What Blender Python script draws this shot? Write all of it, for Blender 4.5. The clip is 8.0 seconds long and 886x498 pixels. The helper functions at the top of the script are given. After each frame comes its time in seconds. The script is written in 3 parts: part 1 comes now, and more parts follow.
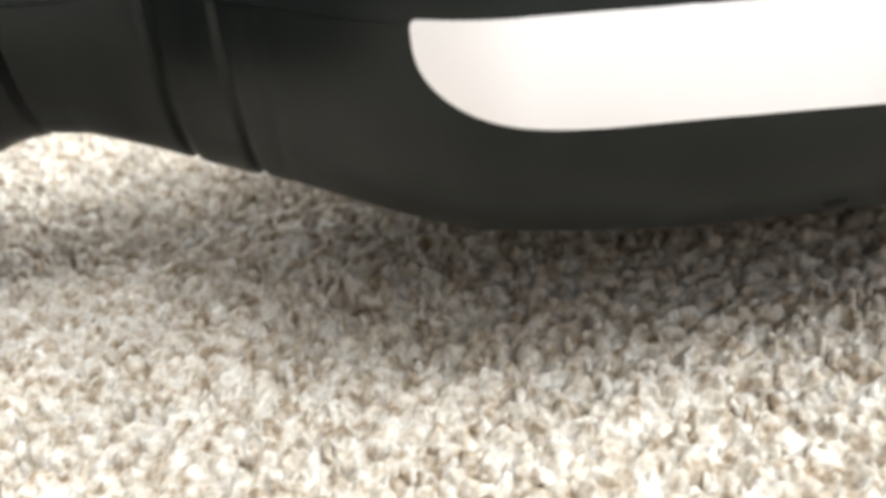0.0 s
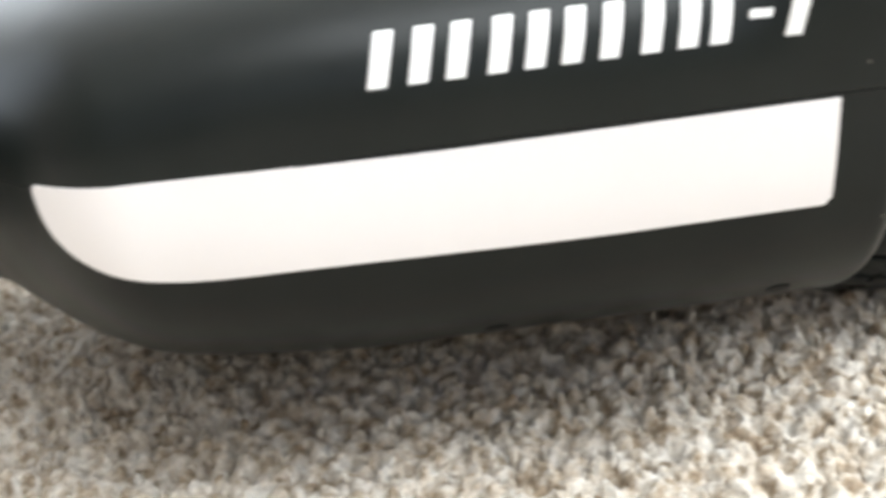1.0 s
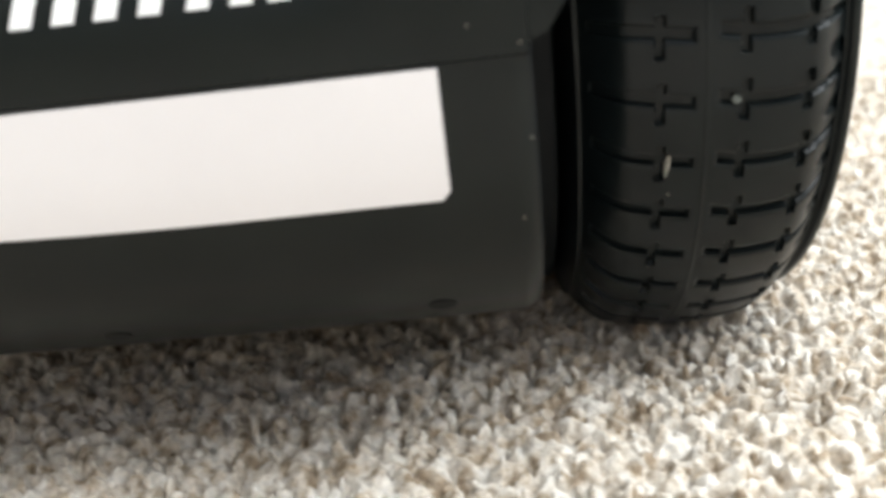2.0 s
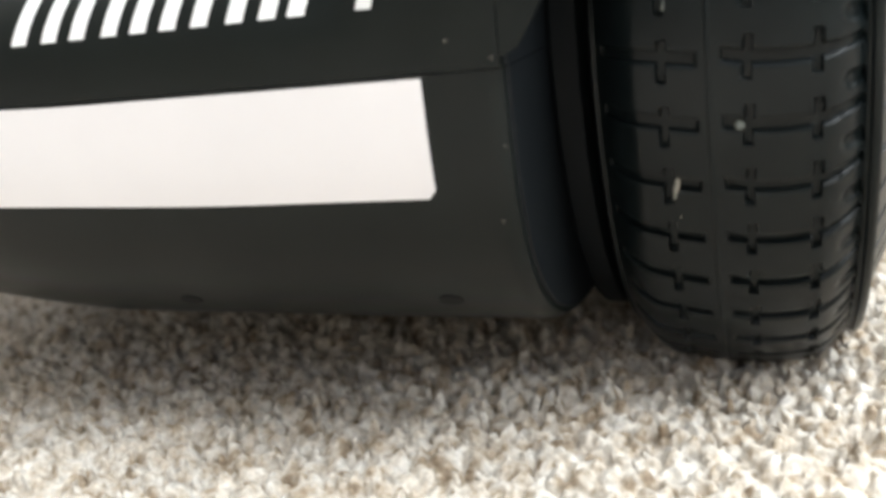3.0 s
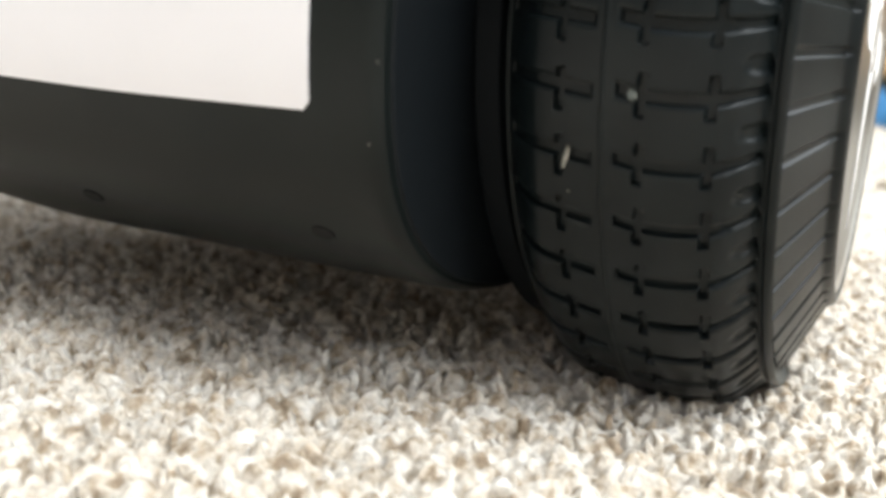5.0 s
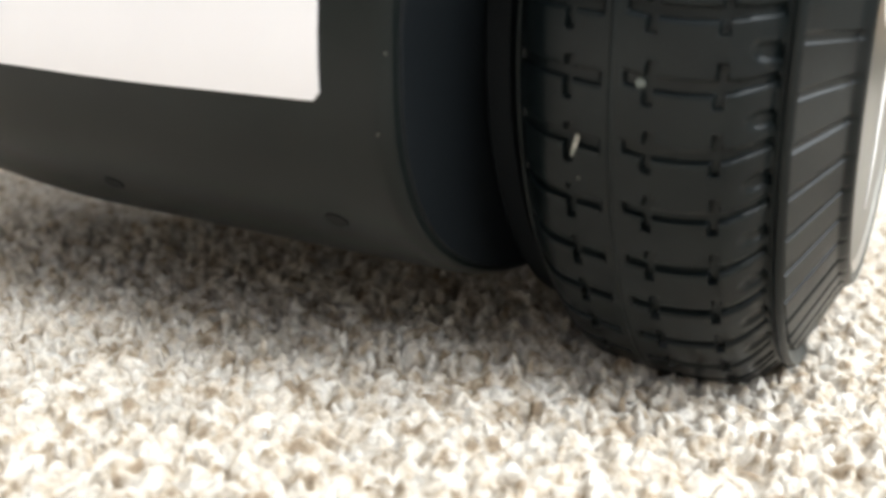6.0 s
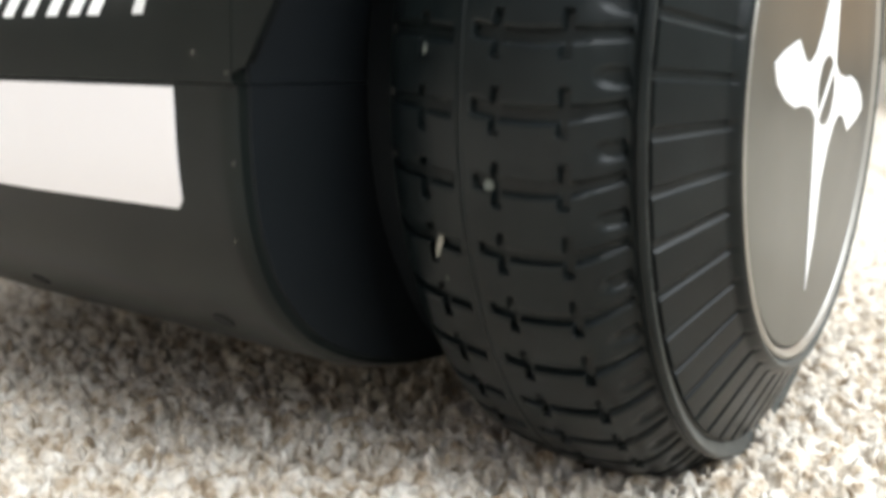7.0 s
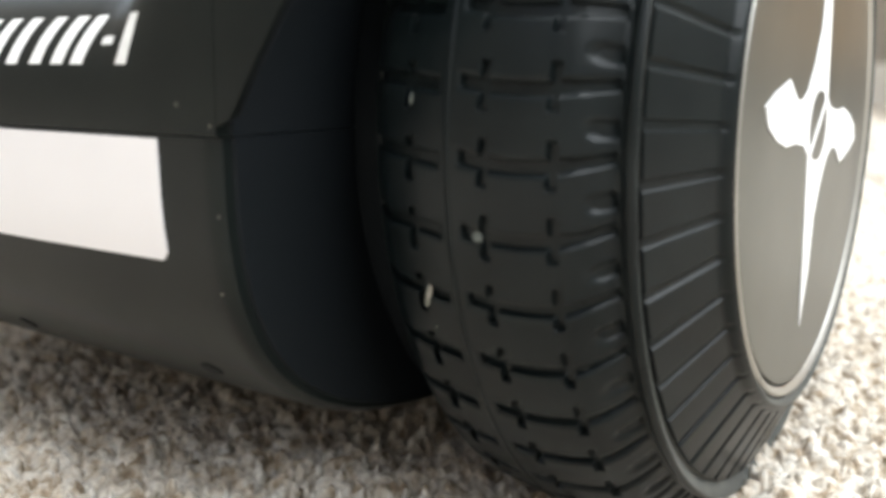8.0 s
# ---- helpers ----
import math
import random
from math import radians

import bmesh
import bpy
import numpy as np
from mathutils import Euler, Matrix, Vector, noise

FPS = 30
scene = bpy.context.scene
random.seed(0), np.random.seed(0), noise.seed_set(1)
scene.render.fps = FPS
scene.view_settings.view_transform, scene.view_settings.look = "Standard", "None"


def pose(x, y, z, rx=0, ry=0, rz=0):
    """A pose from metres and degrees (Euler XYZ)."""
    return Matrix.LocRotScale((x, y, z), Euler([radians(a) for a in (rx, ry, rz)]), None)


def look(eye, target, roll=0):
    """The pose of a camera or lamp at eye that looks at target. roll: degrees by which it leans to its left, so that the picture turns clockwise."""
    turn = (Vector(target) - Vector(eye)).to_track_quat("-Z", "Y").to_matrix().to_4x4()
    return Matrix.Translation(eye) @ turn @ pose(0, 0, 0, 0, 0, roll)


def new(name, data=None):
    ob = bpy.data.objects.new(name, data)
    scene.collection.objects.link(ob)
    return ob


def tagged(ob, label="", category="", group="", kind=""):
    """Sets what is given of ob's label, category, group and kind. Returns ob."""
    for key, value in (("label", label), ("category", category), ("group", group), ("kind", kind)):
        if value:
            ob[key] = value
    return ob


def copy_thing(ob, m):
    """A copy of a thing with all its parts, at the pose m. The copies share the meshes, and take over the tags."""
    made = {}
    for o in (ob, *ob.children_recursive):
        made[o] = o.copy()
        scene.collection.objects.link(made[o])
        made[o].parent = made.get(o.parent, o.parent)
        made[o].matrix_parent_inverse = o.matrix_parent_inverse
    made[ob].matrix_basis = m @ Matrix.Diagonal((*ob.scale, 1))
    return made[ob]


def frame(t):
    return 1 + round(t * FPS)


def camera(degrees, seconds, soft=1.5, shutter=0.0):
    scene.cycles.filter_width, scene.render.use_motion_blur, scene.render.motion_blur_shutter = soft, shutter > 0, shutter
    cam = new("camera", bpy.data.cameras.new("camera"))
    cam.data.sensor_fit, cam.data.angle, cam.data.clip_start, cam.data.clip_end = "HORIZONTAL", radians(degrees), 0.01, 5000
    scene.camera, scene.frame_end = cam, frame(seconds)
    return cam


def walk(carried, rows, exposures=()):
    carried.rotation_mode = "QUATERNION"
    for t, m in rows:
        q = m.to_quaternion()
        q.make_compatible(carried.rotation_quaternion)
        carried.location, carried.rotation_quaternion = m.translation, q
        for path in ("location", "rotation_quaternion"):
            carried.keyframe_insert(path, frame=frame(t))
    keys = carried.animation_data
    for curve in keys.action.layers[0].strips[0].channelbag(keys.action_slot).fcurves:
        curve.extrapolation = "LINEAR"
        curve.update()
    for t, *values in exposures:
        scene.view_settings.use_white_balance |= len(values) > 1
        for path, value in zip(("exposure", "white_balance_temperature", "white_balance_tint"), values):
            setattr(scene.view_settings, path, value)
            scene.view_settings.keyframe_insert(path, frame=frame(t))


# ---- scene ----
# camera
cam = camera(49.9, 8.0, soft=3.8, shutter=0.3)
# a phone lens close up: an opening of about 2 mm, focused on the wheel
cam.data.dof.use_dof, cam.data.dof.focus_distance, cam.data.dof.aperture_fstop = True, 0.185, 15.0
# seconds, eye x y z, tilt from straight down, lean, turn
PATH = [
    (0.0, -0.1876, -0.2413, 0.1051, 64.813, 4.982, -5.544),
    (0.5, -0.1644, -0.2372, 0.1191, 66.051, 5.727, -6.052),
    (1.0, -0.1227, -0.2457, 0.1230, 65.349, 6.169, -5.660),
    (1.5, -0.0756, -0.2336, 0.1155, 66.033, 7.065, -3.035),
    (1.7, -0.0618, -0.2305, 0.1056, 67.670, 6.998, -1.805),
    (2.8, -0.0046, -0.2314, 0.0917, 70.842, 6.169, 12.763),
    (3.0, 0.0035, -0.2390, 0.0896, 73.544, 6.551, 18.096),
    (3.5, 0.0237, -0.2368, 0.0809, 77.876, 2.485, 23.819),
    (4.0, 0.0367, -0.2301, 0.0700, 77.094, -2.082, 27.548),
    (4.5, 0.0377, -0.2246, 0.0669, 78.136, -3.406, 26.410),
    (4.7, 0.0377, -0.2241, 0.0639, 78.631, -3.748, 26.259),
    (5.8, 0.0360, -0.2266, 0.0650, 77.425, -3.776, 26.981),
    (6.0, 0.0407, -0.2238, 0.0681, 76.386, -2.998, 28.151),
    (6.5, 0.0605, -0.2019, 0.0658, 75.735, -3.847, 31.987),
    (7.0, 0.0706, -0.2016, 0.0781, 78.839, -0.677, 33.681),
    (7.5, 0.0770, -0.2009, 0.0874, 80.833, 0.292, 34.200),
    (8.0, 0.0698, -0.1983, 0.0849, 79.051, -0.116, 33.369),
]
walk(cam, [(t, pose(x, y, z, rx, ry, rz)) for t, x, y, z, rx, ry, rz in PATH], [(0.0, 0.34), (0.5, 0.18), (1.0, 0.28), (1.6, 0.02), (2.8, 0.1), (4.5, 0.08), (6.0, 0.14), (6.5, 0.06), (7.5, 0.08), (8.0, 0.05)])

# world and light
world = bpy.data.worlds.new("sky")
scene.world = world
world.use_nodes = True
wn = world.node_tree
sky = wn.nodes.new("ShaderNodeTexSky")
sky.sky_type, sky.sun_disc = "NISHITA", False
sky.sun_elevation, sky.sun_rotation = radians(48), radians(150)
wn.links.new(sky.outputs[0], wn.nodes["Background"].inputs[0])
wn.nodes["Background"].inputs[1].default_value = 0.12


def window_light(name, w, h, place, target, power, colour):
    lamp = bpy.data.lights.new(name, "AREA")
    lamp.shape, lamp.size, lamp.size_y = "RECTANGLE", w, h
    lamp.energy, lamp.color = power, colour
    ob = new(name, lamp)
    ob.matrix_world = look(place, target)
    return ob


DAY = (0.943, 0.985, 1.0)
window_light("window_light", 1.7, 1.45, (1.41, -0.40, 1.45), (0.0, -0.40, 1.0), 54, DAY)
window_light("window_light", 1.2, 1.45, (1.41, 1.12, 1.45), (0.0, 1.12, 1.0), 34, DAY)
# unseen overhead lamp, added for steep light on the carpet and shell
window_light("added_overhead_light", 1.5, 1.3, (0.45, -0.75, 2.52), (0.45, -0.75, 0.0), 50, DAY)
window_light("window_light", 2.9, 1.78, (-0.4, 2.16, 1.35), (-0.4, 0.0, 1.1), 56, DAY)
window_light("window_light", 2.0, 1.1, (0.2, -2.26, 1.70), (0.2, 0.0, 1.2), 1.5, DAY)
window_light("window_light", 1.34, 1.78, (-2.26, 1.2, 1.28), (0.0, 1.2, 1.0), 10, DAY)


# materials
def material(name, colour, rough=0.5, metal=0.0, spec=0.5):
    m = bpy.data.materials.new(name)
    m.use_nodes = True
    b = m.node_tree.nodes["Principled BSDF"]
    b.inputs["Base Color"].default_value = (*colour, 1)
    b.inputs["Roughness"].default_value = rough
    b.inputs["Metallic"].default_value = metal
    b.inputs["Specular IOR Level"].default_value = spec
    return m


def node(m, kind, **values):
    n = m.node_tree.nodes.new(kind)
    for key, value in values.items():
        n.inputs[key.replace("_", " ")].default_value = value
    return n


def wire(m, a, out, b, inp):
    m.node_tree.links.new(a.outputs[out], b.inputs[inp])


def mottle(m, c1, c2, scale, detail=4.0, low=0.35, high=0.65):
    """Varies the base colour between c1 and c2 by noise."""
    b = m.node_tree.nodes["Principled BSDF"]
    tex, n = node(m, "ShaderNodeTexCoord"), node(m, "ShaderNodeTexNoise", Scale=scale, Detail=detail)
    ramp = m.node_tree.nodes.new("ShaderNodeValToRGB")
    e = ramp.color_ramp.elements
    e[0].position, e[0].color, e[1].position, e[1].color = low, (*c1, 1), high, (*c2, 1)
    wire(m, tex, "Object", n, "Vector")
    wire(m, n, "Fac", ramp, "Fac")
    wire(m, ramp, "Color", b, "Base Color")
    return tex


def relief(m, scale, strength, distance, detail=3.0, rough=None):
    """Fine bump; rough=(low, high) also varies the gloss by a broad noise."""
    b = m.node_tree.nodes["Principled BSDF"]
    tex, n = node(m, "ShaderNodeTexCoord"), node(m, "ShaderNodeTexNoise", Scale=scale, Detail=detail)
    bump = node(m, "ShaderNodeBump", Strength=strength, Distance=distance)
    wire(m, tex, "Object", n, "Vector")
    wire(m, n, "Fac", bump, "Height")
    wire(m, bump, "Normal", b, "Normal")
    if rough:
        n2 = node(m, "ShaderNodeTexNoise", Scale=scale / 40, Detail=5.0)
        r = node(m, "ShaderNodeMapRange", To_Min=rough[0], To_Max=rough[1])
        wire(m, tex, "Object", n2, "Vector")
        wire(m, n2, "Fac", r, "Value")
        wire(m, r, "Result", b, "Roughness")
    return m


SHELL = material("black_satin_plastic", (0.0060, 0.0082, 0.0078), 0.38, spec=0.24)
mottle(SHELL, (0.0046, 0.0068, 0.0066), (0.0068, 0.0094, 0.0088), 60)
relief(SHELL, 2600, 0.12, 0.0002, rough=(0.31, 0.42))
LINER = material("dark_navy_plastic", (0.0044, 0.0064, 0.0082), 0.7, spec=0.22)
relief(LINER, 1500, 0.15, 0.0002, rough=(0.5, 0.65))
RUBBER = material("black_rubber", (0.012, 0.013, 0.014), 0.48, spec=0.24)
mottle(RUBBER, (0.0036, 0.0060, 0.0068), (0.0066, 0.0098, 0.0104), 90)
relief(RUBBER, 1800, 0.15, 0.0002, rough=(0.24, 0.40))
# a greyer rubber for the lip walls that face the axle
LIP_GREY = material("lip_grey_rubber", (0.07, 0.071, 0.068), 0.5, spec=0.3)
mottle(LIP_GREY, (0.060, 0.064, 0.060), (0.092, 0.096, 0.089), 160)
relief(LIP_GREY, 1500, 0.2, 0.0002, rough=(0.42, 0.6))
LIGHT = material("white_diffuser", (0.86, 0.82, 0.80), 0.35)
mottle(LIGHT, (0.765, 0.745, 0.755), (0.80, 0.78, 0.79), 25)
# the lamp strip is switched on, softly
LIGHT.node_tree.nodes["Principled BSDF"].inputs["Emission Color"].default_value = (1.0, 0.95, 0.98, 1)
LIGHT.node_tree.nodes["Principled BSDF"].inputs["Emission Strength"].default_value = 0.09
PRINT = material("white_print", (0.85, 0.85, 0.85), 0.45)
mottle(PRINT, (0.8, 0.8, 0.8), (0.88, 0.88, 0.88), 300)
CAP = material("grey_brushed_plate", (0.12, 0.113, 0.1), 0.34, 0.35)
mottle(CAP, (0.098, 0.098, 0.085), (0.122, 0.121, 0.106), 40)
relief(CAP, 900, 0.05, 0.0002, rough=(0.28, 0.4))
METAL = material("silver_ring_metal", (0.50, 0.49, 0.46), 0.4, 1.0)
relief(METAL, 700, 0.1, 0.0002, rough=(0.36, 0.5))
DARK = material("dark_recess", (0.005, 0.006, 0.006), 0.6, spec=0.22)
GRIT = material("grey_grit", (0.09, 0.1, 0.09), 0.8)
mottle(GRIT, (0.05, 0.058, 0.052), (0.13, 0.14, 0.125), 900)
LINT = material("pale_lint", (0.3, 0.29, 0.25), 0.9)
mottle(LINT, (0.2, 0.21, 0.18), (0.42, 0.38, 0.33), 700)

YARN = material("carpet_yarn", (0.6, 0.54, 0.45), 0.95, spec=0.15)
g = node(YARN, "ShaderNodeNewGeometry")
yr = YARN.node_tree.nodes.new("ShaderNodeValToRGB")
stops = yr.color_ramp
stops.elements[0].position, stops.elements[0].color = 0.0, (0.33, 0.255, 0.182, 1)
stops.elements[1].position, stops.elements[1].color = 1.0, (0.80, 0.755, 0.690, 1)
for at, c in ((0.18, (0.46, 0.380, 0.290, 1)), (0.40, (0.60, 0.528, 0.440, 1)), (0.65, (0.715, 0.658, 0.580, 1))):
    stops.elements.new(at).color = c
tc = node(YARN, "ShaderNodeTexCoord")
broad, fine = node(YARN, "ShaderNodeTexNoise", Scale=42.0, Detail=3.0), node(YARN, "ShaderNodeTexNoise", Scale=750.0, Detail=3.0)
fleck = node(YARN, "ShaderNodeTexNoise", Scale=210.0, Detail=3.0, Roughness=0.6)
spread = node(YARN, "ShaderNodeMapRange", From_Min=0.33, From_Max=0.67, To_Min=-0.10, To_Max=0.94)
each = node(YARN, "ShaderNodeMath")
each.operation = "MULTIPLY_ADD"
each.inputs[1].default_value = 0.32
wire(YARN, tc, "Object", fleck, "Vector")
wire(YARN, fleck, "Fac", spread, "Value")
wire(YARN, g, "Random Per Island", each, 0)
wire(YARN, spread, "Result", each, 2)
wire(YARN, each, "Value", yr, "Fac")
mix = YARN.node_tree.nodes.new("ShaderNodeMixRGB")
mix.blend_type = "MULTIPLY"
mix.inputs[0].default_value = 1.0
tone = node(YARN, "ShaderNodeMapRange", From_Min=0.3, From_Max=0.7, To_Min=0.84, To_Max=1.06)
wire(YARN, tc, "Object", broad, "Vector")
wire(YARN, tc, "Object", fine, "Vector")
wire(YARN, broad, "Fac", tone, "Value")
wire(YARN, yr, "Color", mix, 1)
wire(YARN, tone, "Result", mix, 2)
yp = YARN.node_tree.nodes["Principled BSDF"]
yp.inputs["Subsurface Weight"].default_value = 0.4
yp.inputs["Subsurface Radius"].default_value = (1.0, 0.96, 0.9)
yp.inputs["Subsurface Scale"].default_value = 0.0016
strand = YARN.node_tree.nodes.new("ShaderNodeMixRGB")
strand.blend_type = "MULTIPLY"
strand.inputs[0].default_value = 1.0
thread = node(YARN, "ShaderNodeMapRange", From_Min=0.32, From_Max=0.68, To_Min=0.76, To_Max=1.14)
wire(YARN, fine, "Fac", thread, "Value")
wire(YARN, mix, "Color", strand, 1)
wire(YARN, thread, "Result", strand, 2)
wire(YARN, strand, "Color", yp, "Base Color")
yb = node(YARN, "ShaderNodeBump", Strength=0.7, Distance=0.001)
wire(YARN, fine, "Fac", yb, "Height")
wire(YARN, yb, "Normal", YARN.node_tree.nodes["Principled BSDF"], "Normal")

BACKING = material("carpet_backing", (0.4, 0.34, 0.27), 0.95, spec=0.1)
mottle(BACKING, (0.45, 0.375, 0.29), (0.76, 0.70, 0.62), 130, 5.0)
relief(BACKING, 160, 0.8, 0.006)
PLASTER = material("greige_wall_paint", (0.34, 0.315, 0.28), 0.85)
mottle(PLASTER, (0.32, 0.296, 0.262), (0.36, 0.335, 0.298), 3)
relief(PLASTER, 160, 0.15, 0.002)
CEILING = material("white_ceiling_paint", (0.82, 0.81, 0.79), 0.9)
relief(CEILING, 120, 0.2, 0.003)
TRIM = material("white_gloss_trim", (0.82, 0.81, 0.78), 0.4)
relief(TRIM, 90, 0.06, 0.001)
WOOD = material("light_oak", (0.5, 0.32, 0.16), 0.45)
wt = mottle(WOOD, (0.42, 0.255, 0.12), (0.6, 0.4, 0.22), 5, 6.0)
wm = node(WOOD, "ShaderNodeMapping", Scale=(1.0, 1.0, 14.0))
wood_noise = [n for n in WOOD.node_tree.nodes if n.type == "TEX_NOISE"][0]
wire(WOOD, wt, "Object", wm, "Vector")
wire(WOOD, wm, "Vector", wood_noise, "Vector")
KICK = material("dark_grey_plinth", (0.05, 0.055, 0.05), 0.6)
mottle(KICK, (0.045, 0.05, 0.046), (0.07, 0.075, 0.068), 12)
BLUE = material("blue_fabric", (0.03, 0.16, 0.36), 0.8)
mottle(BLUE, (0.02, 0.12, 0.3), (0.05, 0.22, 0.45), 60)
relief(BLUE, 500, 0.3, 0.002)


# building helpers
def smooth(me):
    me.polygons.foreach_set("use_smooth", [True] * len(me.polygons))


def part(name, bm, mat, parent=None, label="", flat=False, angle=40):
    """Links a bmesh as one mesh object under a thing or a part."""
    bmesh.ops.recalc_face_normals(bm, faces=bm.faces)
    me = bpy.data.meshes.new(name)
    if not flat:
        for f in bm.faces:
            f.smooth = True
        for e in bm.edges:
            e.smooth = len(e.link_faces) == 2 and e.calc_face_angle(0) < radians(angle)
    bm.to_mesh(me)
    bm.free()
    me.materials.append(mat)
    ob = new(name, me)
    ob.parent = parent
    if label:
        ob["label"] = label
    return ob


def box(bm, x0, y0, z0, x1, y1, z1, bevel=0.0):
    r = bmesh.ops.create_cube(bm, size=1)
    bmesh.ops.transform(bm, matrix=Matrix.Translation(((x0 + x1) / 2, (y0 + y1) / 2, (z0 + z1) / 2)) @ Matrix.Diagonal((x1 - x0, y1 - y0, z1 - z0, 1)), verts=r["verts"])
    if bevel:
        edges = {e for v in r["verts"] for e in v.link_edges}
        bmesh.ops.bevel(bm, geom=list(edges), offset=bevel, segments=2, affect="EDGES")


def boxed(name, dims, mat, parent=None, label="", bevel=0.0):
    bm = bmesh.new()
    box(bm, *dims, bevel)
    return part(name, bm, mat, parent, label)


def loft(bm, rings, caps=True, closed=True):
    rows = [[bm.verts.new(p) for p in r] for r in rings]
    n = len(rows[0])
    for a, b in zip(rows, rows[1:]):
        for i in range(n if closed else n - 1):
            j = (i + 1) % n
            bm.faces.new((a[i], a[j], b[j], b[i]))
    if caps:
        bm.faces.new(rows[0])
        bm.faces.new(rows[-1])
    return rows


def turned(bm, profile, n=96, closed=False):
    """A surface of revolution about the x axis from (x, r) pairs."""
    rows = []
    for x, r in profile:
        rows.append([bm.verts.new((x, -r * math.cos(a), -r * math.sin(a))) for a in (2 * math.pi * i / n for i in range(n))])
    for a, b in zip(rows, rows[1:] + (rows[:1] if closed else [])):
        for i in range(n):
            j = (i + 1) % n
            bm.faces.new((a[i], a[j], b[j], b[i]))
    return rows


# the room
ROOM = dict(x0=-2.2, x1=1.35, y0=-2.2, y1=2.1, h=2.45)
GROUND = -0.012
bm = bmesh.new()
box(bm, ROOM["x0"], ROOM["y0"], GROUND - 0.05, ROOM["x1"], ROOM["y1"], GROUND)
tagged(part("floor", bm, BACKING), "cream and beige carpet backing wall to wall", "floor", kind="structure")
# ceiling in four pieces round an opening added for the overhead lamp
bm = bmesh.new()
for c in ((ROOM["x0"], ROOM["y0"], -0.33, ROOM["y1"]), (1.23, ROOM["y0"], ROOM["x1"], ROOM["y1"]), (-0.33, ROOM["y0"], 1.23, -1.43), (-0.33, -0.07, 1.23, ROOM["y1"])):
    box(bm, c[0], c[1], ROOM["h"], c[2], c[3], ROOM["h"] + 0.1)
bmesh.ops.remove_doubles(bm, verts=bm.verts, dist=1e-5)
tagged(part("ceiling", bm, CEILING, flat=True), "plain white painted room ceiling with an added opening for overhead light", "ceiling", kind="structure")


def wall(name, along, at, a0, a1, opening=None, outward=1):
    """A wall 0.12 m thick along x or y, with an opening (a0, a1, z0, z1) through it."""
    b0, b1 = sorted((at, at + 0.12 * outward))
    pieces = [(a0, a1, GROUND - 0.05, ROOM["h"])]
    if opening:
        o0, o1, z0, z1 = opening
        pieces = [(a0, o0, GROUND - 0.05, ROOM["h"]), (o1, a1, GROUND - 0.05, ROOM["h"]), (o0, o1, GROUND - 0.05, z0), (o0, o1, z1, ROOM["h"])]
    bm = bmesh.new()
    for p0, p1, z0, z1 in pieces:
        if along == "x":
            box(bm, p0, b0, z0, p1, b1, z1)
        else:
            box(bm, b0, p0, z0, b1, p1, z1)
    bmesh.ops.remove_doubles(bm, verts=bm.verts, dist=1e-5)
    return tagged(part(name, bm, PLASTER, flat=True), "greige painted plaster wall", "wall", kind="structure")


wall("wall_north", "x", ROOM["y1"], ROOM["x0"], ROOM["x1"], (-1.9, 1.1, 0.42, 2.28))
wall("wall_south", "x", ROOM["y0"], ROOM["x0"], ROOM["x1"], (-0.85, 1.25, 1.12, 2.28), -1)
wall("wall_west", "y", ROOM["x0"], ROOM["y0"], ROOM["y1"], (0.5, 1.9, 0.35, 2.21), -1)
wall("wall_east", "y", ROOM["x1"], ROOM["y0"], ROOM["y1"], (-1.27, 1.75, 0.71, 2.19), 1)
bm = bmesh.new()
box(bm, ROOM["x0"], ROOM["y1"] - 0.016, GROUND, ROOM["x1"], ROOM["y1"] - 0.001, 0.09, 0.004)
tagged(part("baseboard", bm, TRIM), "white painted skirting board along the greige wall", "baseboard", kind="structure")


def window(name, along, at, a0, a1, z0, z1, label):
    """A white frame with one mullion, set in a wall's opening."""
    w = tagged(new(name), label, "window", kind="structure")
    d0, d1 = sorted(at)
    spans = [(a0, a1, z0, z0 + 0.04), (a0, a1, z1 - 0.04, z1), (a0, a0 + 0.04, z0 + 0.04, z1 - 0.04), (a1 - 0.04, a1, z0 + 0.04, z1 - 0.04), ((a0 + a1) / 2 - 0.02, (a0 + a1) / 2 + 0.02, z0 + 0.04, z1 - 0.04)]
    for i, (p0, p1, q0, q1) in enumerate(spans):
        dims = (p0, d0, q0, p1, d1, q1) if along == "x" else (d0, p0, q0, d1, p1, q1)
        boxed("mullion" if i == 4 else "frame_bar", dims, TRIM, w, bevel=0.003)


window("window_1", "x", (2.105, 2.145), -1.9, 1.1, 0.42, 2.28, "wide white framed window in the greige wall")
window("window_2", "x", (-2.245, -2.205), -0.85, 1.25, 1.12, 2.28, "white framed window in the greige wall")
window("window_3", "y", (1.355, 1.395), -1.27, 1.75, 0.71, 2.19, "wide white framed window in the greige wall")
window("window_4", "y", (-2.245, -2.205), 0.5, 1.9, 0.35, 2.21, "tall white framed window in the greige wall")

# hoverboard
AXLE = 0.0733
MID = -0.2675
SEAM = 0.0743


def ease(x, a, b):
    s = min(1.0, max(0.0, (x - a) / (b - a)))
    return s * s * (3 - 2 * s)


LOW_X = (-0.2700, -0.258, -0.244, -0.232, -0.220, -0.200, -0.190, -0.173, -0.152, -0.134, -0.100, -0.070, -0.034)
LOW_Z = (0.0388, 0.0371, 0.0318, 0.0268, 0.0236, 0.0212, 0.0203, 0.0190, 0.0177, 0.0168, 0.0164, 0.0158, 0.0155)


